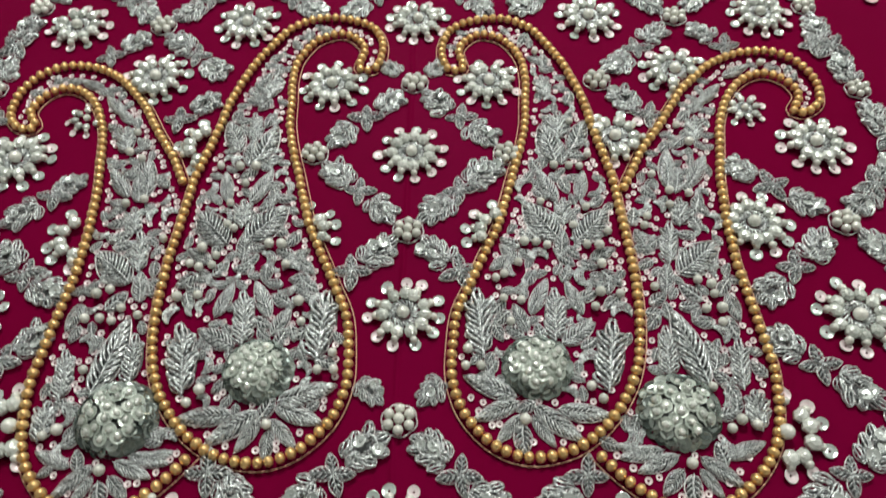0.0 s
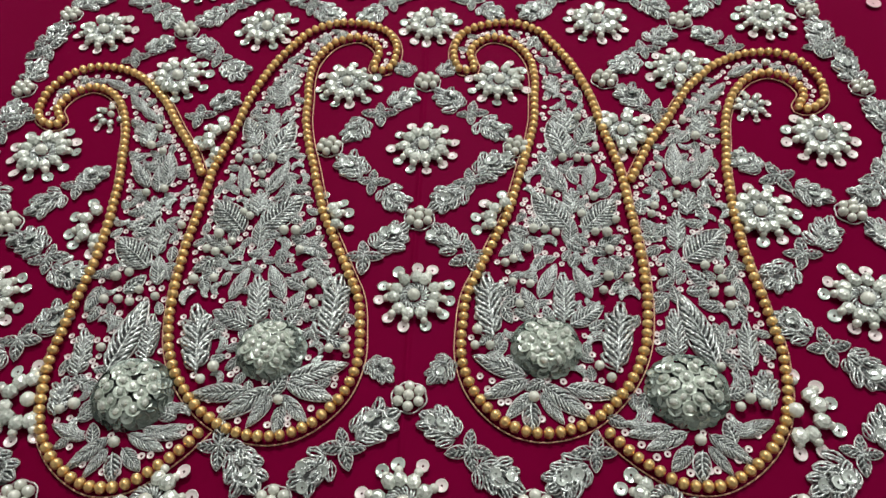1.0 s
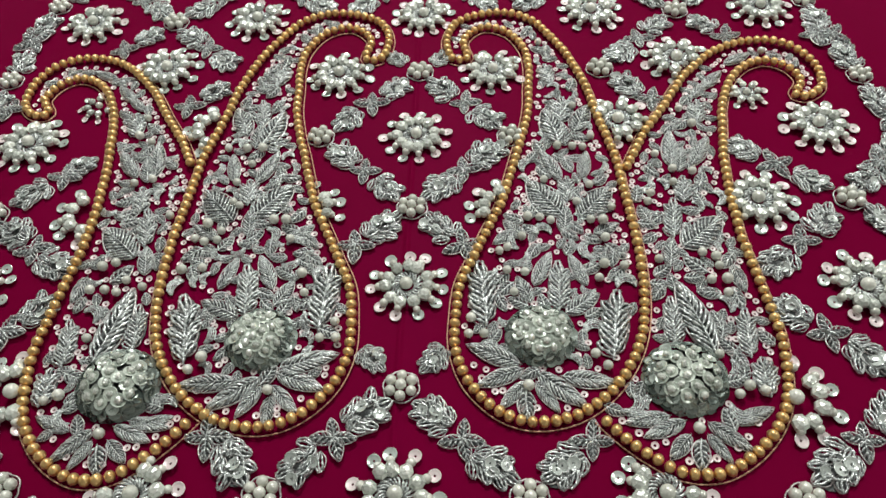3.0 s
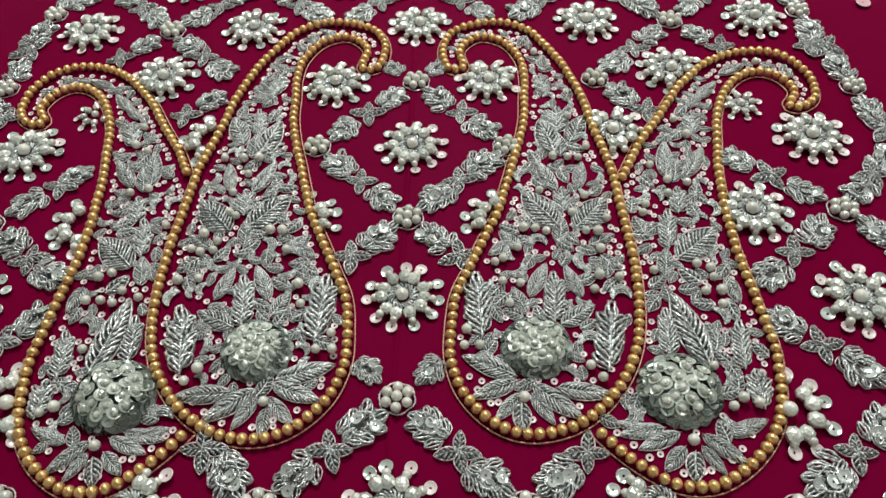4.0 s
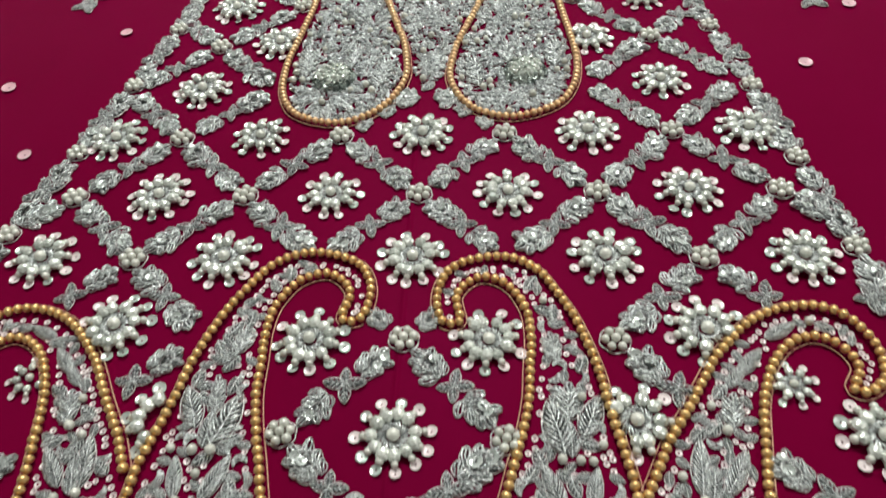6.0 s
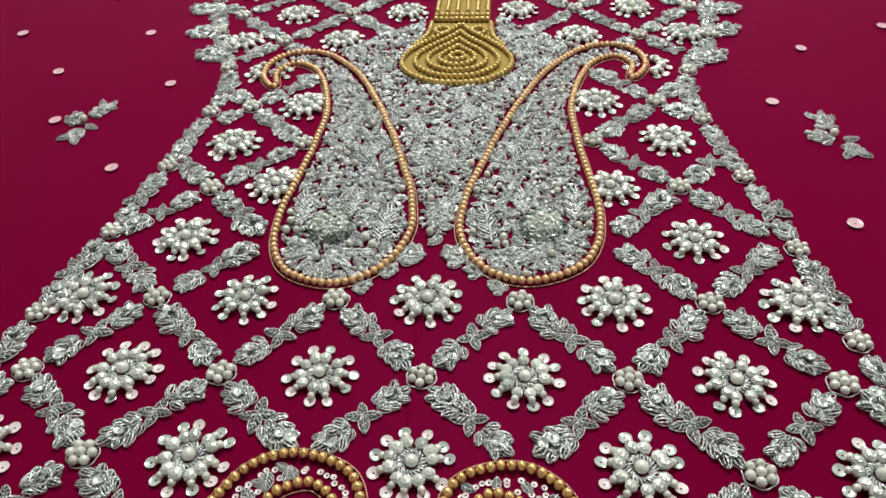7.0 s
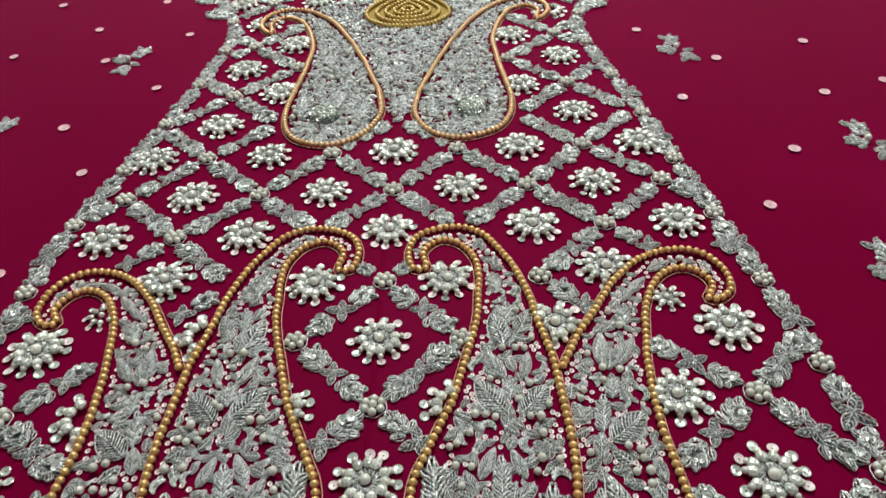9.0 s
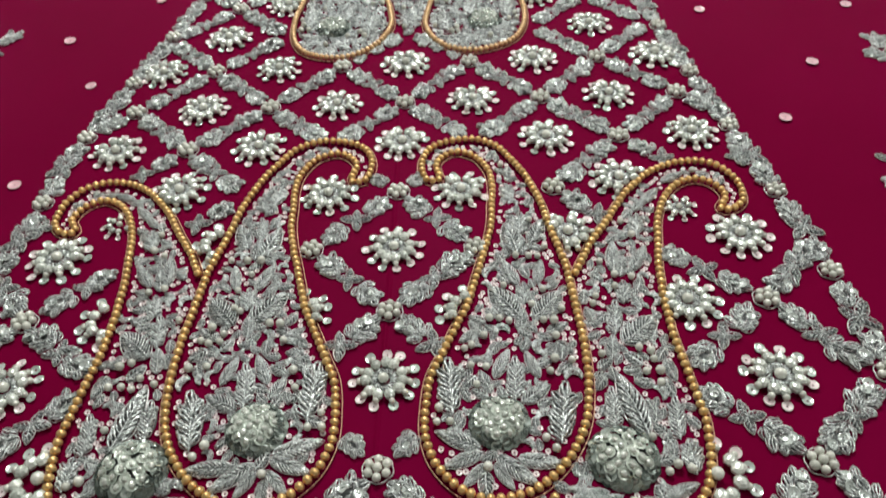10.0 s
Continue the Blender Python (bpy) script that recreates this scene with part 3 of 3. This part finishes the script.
    for x, y in scatter(line, 34 if kind != "upper" else 14, 2.0, taken, lambda x, y: ok(x, y, 3.7)):
        part("sequin", M_RING, holder, at(x, y, 0.1, rng.uniform(0, 360), rng.uniform(0.86, 1.02), rng.uniform(-8, 8), rng.uniform(-8, 8)))
        taken.append((x, y, 1.4))
    # short sprays where the drawing leaves room
    for x, y in scatter(line, 110, 1.8, taken, lambda x, y: ok(x, y, 5.2)):
        turn = rng.uniform(0, 360)
        if rng.random() < 0.66:
            a = np.array((x, y)) + rng.uniform(3.6, 4.6) * np.array((math.sin(radians(turn)), -math.cos(radians(turn))))
            put_leaf(holder, a, 2 * np.array((x, y)) - a, 0.4, taken)
        elif rng.random() < 0.5:
            part("curl", rng.choice(M_CURL), holder, at(x, y, 0, turn, 0.75))
            taken.append((x, y, 2.6))
        else:
            part("pearl", M_PEARL, holder, at(x, y, 0, 0, 0.95))
            taken.append((x, y, 2.2))
    for x, y in scatter(line, 45, 1.3, taken, lambda x, y: ok(x, y, 4.3)):
        turn = rng.uniform(0, 360)
        a = np.array((x, y)) + 3.0 * np.array((math.sin(radians(turn)), -math.cos(radians(turn))))
        put_leaf(holder, a, 2 * np.array((x, y)) - a, 0.4, taken)
    for x, y in scatter(line, 40 if kind != "upper" else 8, 1.1, taken, lambda x, y: ok(x, y, 3.6), 9000):
        part("sequin", M_RING, holder, at(x, y, 0.1, rng.uniform(0, 360), rng.uniform(0.85, 1.0), rng.uniform(-8, 8), rng.uniform(-8, 8)))
    if kind == "upper":
        glitter(holder, line, 1700, lambda x, y: ok(x, y, 4.2))
    return root


def to_upper(x, y):
    """The inner drawing carried over to the upper paisleys, which lean the other way."""
    return (51 - (x - 57) * 0.93 + max(0, y - 30) * 0.12, 273 + (y + 59) * 1.03)


for side in (-1, 1):
    paisley("inner", side, GOLD, "paisley of antique-gold beads filled with silver wire leaves and pearls", INNER_LEAVES + INNER_LOW, INNER_FRONDS, INNER_PEARLS, INNER_CURLS, (53, -23, 12.4, 6.6))
    paisley("outer", side, GOLD, "gold-beaded paisley tucked behind its neighbour, filled with silver leaves", OUTER_LEAVES + OUTER_LOW, OUTER_FRONDS, OUTER_PEARLS, OUTER_CURLS, (103, -41, 14.2, 7.2))
    paisley("upper", side, ROSE_GOLD, "slim rose-gold beaded paisley densely filled with silver wire work", INNER_LEAVES + INNER_LOW, INNER_FRONDS, INNER_PEARLS, INNER_CURLS, (51, -22, 12, 6), to_upper)

# ---- the trellis ----
PITCH_X = 89.0
ROW_FIRST, ROWS = -5, [-208, -166, -124, -82, -43, 0, 40, 82, 126.5, 171, 213, 258, 301.5, 345.5, 390.5, 434, 480, 527, 573, 619, 665, 710]
EDGE_RIGHT = [(230, -120), (229, -20), (224, 62), (214, 127), (196, 226), (180, 322), (169, 370), (156, 445), (164, 491), (181, 520), (191, 575), (196, 640)]
EDGE_LEFT = [(-216, -120), (-214, 0), (-207, 95), (-203, 170), (-187, 250), (-172, 330), (-163, 395), (-158, 455), (-172, 496), (-190, 540), (-206, 590), (-212, 640)]


def edge_x(y, side):
    rows = EDGE_RIGHT if side > 0 else EDGE_LEFT
    return abs(float(np.interp(y, [q[1] for q in rows], [q[0] for q in rows])))


def in_field(x, y):
    """Inside the dense silver field between the two upper paisleys."""
    poly = np.array([(0, 298), (12, 318), (20, 360), (41, 424), (55, 459), (74, 491), (90, 510), (66, 530), (44, 545), (26, 566), (0, 566)], float)
    return inside(poly, abs(x), y - 0.05 * x)


# knots that lie off the even trellis, by column and row
KNOTS_ASIDE = {(4, 1): (187, 44.5), (-4, 1): (-181, 36), (4, -1): (184, -41)}


def crossing(i, j):
    """The trellis point of column i and row j, with the cloth's slight drag to one side."""
    if (i, j) in KNOTS_ASIDE:
        return KNOTS_ASIDE[i, j]
    x, y = i * PITCH_X / 2, ROWS[j - ROW_FIRST]
    return x + (1.5 if y < 230 else 0.0), y + x * float(np.interp(y, (30, 90, 215, 300, 440), (0.0, 0.012, 0.027, 0.028, 0.045)))


def free(x, y, grow):
    return not in_paisley(x, y, grow=grow) and not in_field(x, y) and not (abs(x) < 26 + grow and y > 530)


def medallion(x, y, arms, turn, clip, size=1.0):
    root = thing("flower_medallion", x, y, "flower of a pearl, coiled silver ring, cut beads and sequin tips", "beaded flower", "flowers of the trellis", 0, size * rng.uniform(0.97, 1.05))

    def seen(r, a):
        r *= size
        return not clip or free(x + r * math.cos(a), y + r * math.sin(a), 2.4)
    if seen(0, 0):
        part("centre_pearl", M_PEARL_BIG, root, at(rng.uniform(-.3, .3), rng.uniform(-.3, .3)))
    if not clip or (seen(0, 0) and free(x, y, 7)):
        part("coiled_ring", rng.choice(M_COIL), root, at(0, 0, 0, rng.uniform(0, 360)))
    for k in range(arms):
        a = 2 * math.pi * k / arms + turn + rng.uniform(-0.1, 0.1)
        if seen(8.8, a):
            r = 8.7 + rng.uniform(-0.4, 0.4)
            part("cut_bead", M_CUT, root, at(r * math.cos(a), r * math.sin(a), 0.2, math.degrees(a) - 90 + rng.uniform(-18, 18), rng.uniform(1.06, 1.22)))
        if seen(12.2, a):
            r = 11.8 + rng.uniform(-0.5, 0.5)
            part("pearl", M_PEARL, root, at(r * math.cos(a), r * math.sin(a), 0.25, 0, rng.uniform(0.76, 0.9)))
        if seen(16.0, a):
            r = 14.7 + rng.uniform(-0.6, 0.6)
            part("sequin", M_SEQUIN if rng.random() < 0.5 else M_SEQUIN_WHITE, root, at(r * math.cos(a), r * math.sin(a), 0.25, rng.uniform(0, 360), rng.uniform(0.86, 1.0), rng.uniform(-12, 12), rng.uniform(-12, 12)))
    return root


def cluster(x, y, turn, scale=1.0):
    root = thing("pearl_cluster", x, y, "cluster of cream pearls ringed with a silver cord", "pearl cluster", "pearl knots of the trellis", turn, scale)
    part("pearl", M_PEARL, root, at(0, 0, 0.8, 0, 1.08))
    for k in range(6):
        a = math.pi * k / 3 + 0.3
        part("pearl", M_PEARL, root, at(4.4 * math.cos(a), 4.0 * math.sin(a), 0, 0, rng.uniform(0.98, 1.12)))
    part("cord", M_SCALLOP, root, Matrix.Identity(4), "silver cord")


def bud(x, y, turn, scale=1.0, group="leaf buds of the trellis", sequins=4):
    """A wire leaf-bud whose middle lies at x, y and which points along turn."""
    s = scale * rng.uniform(0.94, 1.06)
    a = radians(turn)
    root = thing("leaf_bud", x + 7.6 * s * math.sin(a), y - 7.6 * s * math.cos(a), "leaf bud of silver coil wire edged with twisted cord", "embroidered leaf", group, turn, s)
    part("leaf", rng.choice(M_ROSETTE), root, Matrix.Diagonal((rng.choice((-1, 1)), 1, 1, 1)))
    for k in range(min(sequins, rng.choice((1, 2, 2)) + (y < -40))):
        part("sequin", M_SEQUIN, root, at(rng.uniform(-3.6, 3.6), (rng.uniform(6.5, 9.5), rng.uniform(10, 13), rng.uniform(3, 6))[k], 2.1, rng.uniform(0, 360), rng.uniform(0.75, 0.95), rng.uniform(-25, 25), rng.uniform(-25, 25)))


def cross(x, y, turn, scale=1.0, group="crossed sprigs of the trellis"):
    root = thing("crossed_sprig", x, y, "small crossed sprig of four silver wire leaves", "embroidered sprig", group, turn, scale)
    for k in range(4):
        a = 45 + 90 * k + rng.uniform(-12, 12)
        part("leaf", rng.choice(M_ARM), root, at(0, 0, 0.25 * k, a, rng.uniform(0.9, 1.1)))


# flowers that lie off their trellis place, by column and row
SEWN_ASIDE = {(3, -1): (140, -47), (-3, -1): (-140, -47), (3, 1): (148, 43.5), (-3, 1): (-137, 35.5), (3, 3): (128.5, 134), (-3, 3): (-127, 130),
              (1, 1): (41, 39), (-1, 1): (-43, 38), (1, 3): (37.5, 126.5), (-1, 3): (-38.5, 124.5), (2, 2): (95, 91), (-2, 2): (-92, 86), (4, 2): (185.5, 87.5), (-4, 2): (-179.5, 78),
              (-4, 0): (-174, -3), (4, 0): (179, 0), (2, -2): (90, -80), (-2, -2): (-86, -83), (2, 8): (95, 348), (-2, 8): (-96, 345), (2, 10): (94, 438), (-2, 10): (-97, 430)}
for i in range(-6, 7):
    for j in range(-4, 16):
        if (i + j) % 2:
            continue
        # a flower in the middle of each lozenge
        x, y = crossing(i, j)
        side = 1 if x >= 0 else -1
        # some are sewn aside, half tucked under a paisley
        x, y = SEWN_ASIDE.get((i, j), (x, y))
        if abs(i) == 4 and j == 8:
            continue
        lim = edge_x(y, side)
        if abs(x) > lim - 17 and abs(x) < lim + 8:
            x = side * (lim - 16)
        if abs(x) <= min(lim - 15, 195) and not in_field(x, y) and -130 < y < 640:
            if free(x, y, 15) or not (in_paisley(x, y) and min(edge_gap(q, x, y) for q in OUTLINE.values()) > 12):
                if any(free(x + 13 * math.cos(q), y + 13 * math.sin(q), 2.4) for q in np.arange(0, 6.2, 0.5)):
                    medallion(x, y, rng.choice((10, 11, 11, 11)), rng.uniform(0, 1), not free(x, y, 19))
for x, y in ((-154, 103), (158, 109)):
    medallion(x, y, 8, 0.2, True, 0.62)
for i in range(-6, 7):
    for j in range(-5, 16):
        if (i + j) % 2 == 0:
            continue
        # a pearl knot where the bands cross, and two bands rising from it
        x, y = crossing(i, j)
        if y < -150:
            continue
        if abs(x) < edge_x(y, x) - 8 and free(x, y, 5) and (abs(i), j) != (1, 2):
            cluster(x, y, rng.uniform(-15, 15))
        for way in (-1, 1):
            x1, y1 = crossing(i + way, j + 1)
            turn = math.degrees(math.atan2(-(x1 - x), y1 - y))
            for q, kind in ((0.255, "bud"), (0.5, "cross"), (0.745, "bud")):
                px, py = x + (x1 - x) * q, y + (y1 - y) * q
                if abs(px) > edge_x(py, px) - 7 or not free(px, py, 5.5) or ((i, j) == (0, 3) and q < 0.5):
                    continue
                # inside the outer hooks only the small flower is sewn
                if min(math.hypot(px + 160, py - 101), math.hypot(px - 160, py - 108)) < 18 or math.hypot(px - 201, py - 110) < 9:
                    continue
                if kind == "bud":
                    bud(px, py, turn + (180 if q < 0.5 else 0) + rng.uniform(-14, 14), rng.uniform(0.93, 1.06) * (0.7 if (i, j) == (0, -1) and q < 0.5 else 1.0))
                else:
                    cross(px, py, turn + rng.uniform(-14, 14), rng.uniform(0.93, 1.06))

for x, y in ((-43, 82), (45, 82)):
    cluster(x, y, 0, 0.95)
for x, y, turn in ((-11, 137, 55), (12, 137, -55)):
    bud(x, y, turn, 0.7, sequins=0)
bud(-151, 64, -48, 0.85)
for x, y in ((-105, 466), (105, 474)):
    bud(x, y, 80, 0.8, sequins=1)
for side in (-1, 1):
    # small buds squeezed in under the upper paisleys
    for x, y in ((9, 290), (21, 279), (33, 268)):
        bud(side * x, y + 0.04 * side * x, side * 42 + rng.uniform(-8, 8), 0.62, sequins=0)

# ---- the side borders ----
for side, rows in ((-1, EDGE_LEFT), (1, EDGE_RIGHT)):
    pts = even(spline(rows, False, 1.0), 15.2)
    tan = np.gradient(pts, axis=0)
    for k, ((x, y), (tx, ty)) in enumerate(zip(pts, tan)):
        turn = math.degrees(math.atan2(-tx, ty))
        if k % 4 == 0:
            cluster(x, y, turn, 0.92)
        elif k % 4 == 2:
            cross(x, y, turn, 1.25, "sprigs of the side borders")
        else:
            bud(x, y, turn + rng.uniform(-16, 16), rng.uniform(0.88, 1.04), "leaf buds of the side borders")
    for y in (497, 538, 578, 618):
        x = side * edge_x(y, side)
        root = thing("border_leaf", x + side * 2, y, "broad lobed silver wire leaf jutting from the border", "embroidered leaf", "broad leaves of the border", -side * rng.uniform(70, 100), 1.45)
        part("leaf", rng.choice(M_ROSETTE), root, Matrix.Identity(4))
        part("sequin", M_SEQUIN, root, at(0, 5, 1.9, 0, 0.8))

# ---- the gold drop between the upper paisleys ----
DROP = [(0, 459), (16, 461), (30, 469), (38.5, 482), (38.5, 496), (32, 509), (23, 520), (14, 529), (6, 538), (0, 546)]
drop = thing("gold_drop_motif", 0, 505, "drop-shaped motif of yellow-gold bead rows on gold thread", "beaded motif")
rim = spline(DROP + [(-x, y) for x, y in DROP[-2:0:-1]], True)
core = np.array((0, 496.0))
v, f = [(0, 0, 0.9)], []
for x, y in rim[::4]:
    v.append((x * 1.04 if y < 512 else math.copysign(max(abs(x) * 1.04, min(26, 1.5 * abs(x))), x), (y - 505) * 1.04, 0.5))
n = len(v) - 1
f = [(0, 1 + k, 1 + (k + 1) % n) for k in range(n)]
part("thread_patch", mesh("thread_patch", v, f, ZARI), drop, Matrix.Identity(4), "gold thread ground")
for size in (1.0, 0.76, 0.54, 0.33, 0.14):
    loop = even(core + (rim - core) * size, 4.0)
    for x, y in loop[:-1]:
        part("bead", M_BEAD[YELLOW_GOLD.name], drop, at(x, y - 505, 0.7, rng.uniform(0, 360), rng.uniform(0.84, 0.93)))
for side in (-1, 1):
    # a small curl on each shoulder, and a row that sweeps up from the rim to the neck
    for k in range(9):
        a = 2 * math.pi * k / 9
        part("bead", M_BEAD[YELLOW_GOLD.name], drop, at(side * 14 + 5.2 * math.cos(a), 31 + 5.2 * math.sin(a), 0.7, rng.uniform(0, 360), rng.uniform(0.82, 0.9)))
    for x, y in even(spline([(33, 8), (27, 18), (23.5, 30), (23, 44)], False), 4.0):
        part("bead", M_BEAD[YELLOW_GOLD.name], drop, at(side * x, y, 0.7, rng.uniform(0, 360), rng.uniform(0.82, 0.9)))
v = [(px, py, 0.45) for py, w in ((4, 36), (24, 27), (48, 25)) for px in (-w, 0, w)]
part("shoulder_patch", mesh("shoulder_patch", v, [(k, k + 1, k + 4, k + 3) for k in (0, 1, 3, 4)], ZARI), drop, Matrix.Identity(4), "gold thread ground")
stem = thing("gold_stem_motif", 0, 600, "stem of parallel yellow-gold bead rows on gold thread", "beaded motif")
v = [(x, y, 0.6) for y in (-46, 60) for x in (-22, -8, 8, 22)]
part("thread_patch", mesh("stem_patch", v, [(k, k + 1, k + 5, k + 4) for k in range(3)], ZARI), stem, Matrix.Identity(4), "gold thread ground")
for x in (-20, -12, -4, 4, 12, 20):
    for k in range(22):
        part("bead", M_BEAD[YELLOW_GOLD.name], stem, at(x, -30 + 4 * k, 0.6, 90, rng.uniform(0.92, 1.0)))
for y in (-45, -38):
    for k in range(11):
        part("bead", M_BEAD[YELLOW_GOLD.name], stem, at(-20 + 4 * k, y, 0.6, 0, rng.uniform(0.92, 1.0)))

# ---- the dense silver field round it ----
field = thing("silver_field", 0, 400, "dense field of silver wire leaves, pearls and sequins", "embroidered field")
home = Shifted(field, Matrix.Translation((0, -400 * MM, 0)))
taken = [(x, y, 2.5) for x, y in even(rim, 4.0)]
drop_poly = core + (rim - core) * 1.07


def field_ok(x, y):
    return in_field(x, y) and not inside(drop_poly, x, y) and not in_paisley(x, y, ("upper",), 4.0) and not (abs(x) < 28 and y > 515)


hull = np.array([(-95, 285), (95, 285), (95, 570), (-95, 570)], float)
for x, y in scatter(hull, 210, 2.4, taken, field_ok, 14000):
    turn = rng.uniform(0, 360)
    roll = rng.random()
    p = np.array((x, y))
    d = np.array((-math.sin(radians(turn)), math.cos(radians(turn))))
    if roll < 0.6:
        put_leaf(home, p - 4.6 * d, p + 4.6 * d, 0.42, taken)
    elif roll < 0.75:
        put_frond(home, p - 6 * d, p + 6 * d, taken)
    elif roll < 0.88:
        part("curl", rng.choice(M_CURL), home, at(x, y, 0, turn, 0.85))
    else:
        part("pearl", M_PEARL, home, at(x, y, 0, 0, 1.1))
for x, y in scatter(hull, 30, 1.6, taken, field_ok, 9000):
    part("sequin", M_RING if rng.random() < 0.6 else M_SEQUIN, home, at(x, y, 1.0, rng.uniform(0, 360), 0.95, rng.uniform(-20, 20), rng.uniform(-20, 20)))

glitter(home, hull, 3000, field_ok)

# ---- loose spangles and sprigs on the plain sides ----
SPANGLES = [(-351, 534), (-245, 535), (-292, 474), (-201, 458), (-202, 359), (-263, 410), (-351, 423), (-256, 301), (-219, 241), (245, 513), (207, 441), (219, 322), (262, 384), (313, 548), (343, 410), (328, 324), (278, 249), (241, 188), (-300, 600), (-380, 350), (-310, 250), (-230, 139), (360, 520), (380, 340), (350, 180), (300, 40)]
for x, y in SPANGLES:
    ob = tagged(new("spangle", M_SPANGLE), "rosy clear round sequin sewn alone on the cloth", "sequin", "loose spangles")
    ob.matrix_basis = at(x, y, 0.3, rng.uniform(0, 360), rng.uniform(0.92, 1.05), rng.uniform(-3, 3), rng.uniform(-3, 3))
for x, y, turn in ((-242, 409, -6), (233, 403, 18), (292, 127, 20), (331, 257, 16), (-312, 293, -10)):
    root = thing("silver_sprig", x, y, "loose sprig of silver wire leaves with a pearl", "embroidered sprig", "loose sprigs", turn, 1.25)
    for px, py, a, s in ((1, 6, -28, 0.72), (-3, -3, 34, 0.72), (1, -8, 196, 0.62)):
        part("leaf", rng.choice(M_ROSETTE), root, at(px, py, 0, a, s))
    for px, py, a, s in ((4, 13, -75, 0.85), (2, 15, 30, 0.85), (5, 15, -20, 0.8), (-5, 2, 95, 0.95), (3, -4, -100, 0.9), (0, -13, 130, 0.9), (2, -14, 215, 0.95)):
        part("leaf", rng.choice(M_ARM), root, at(px, py, 0, a, s))
    part("pearl", M_PEARL, root, at(0, 0, 0.5))
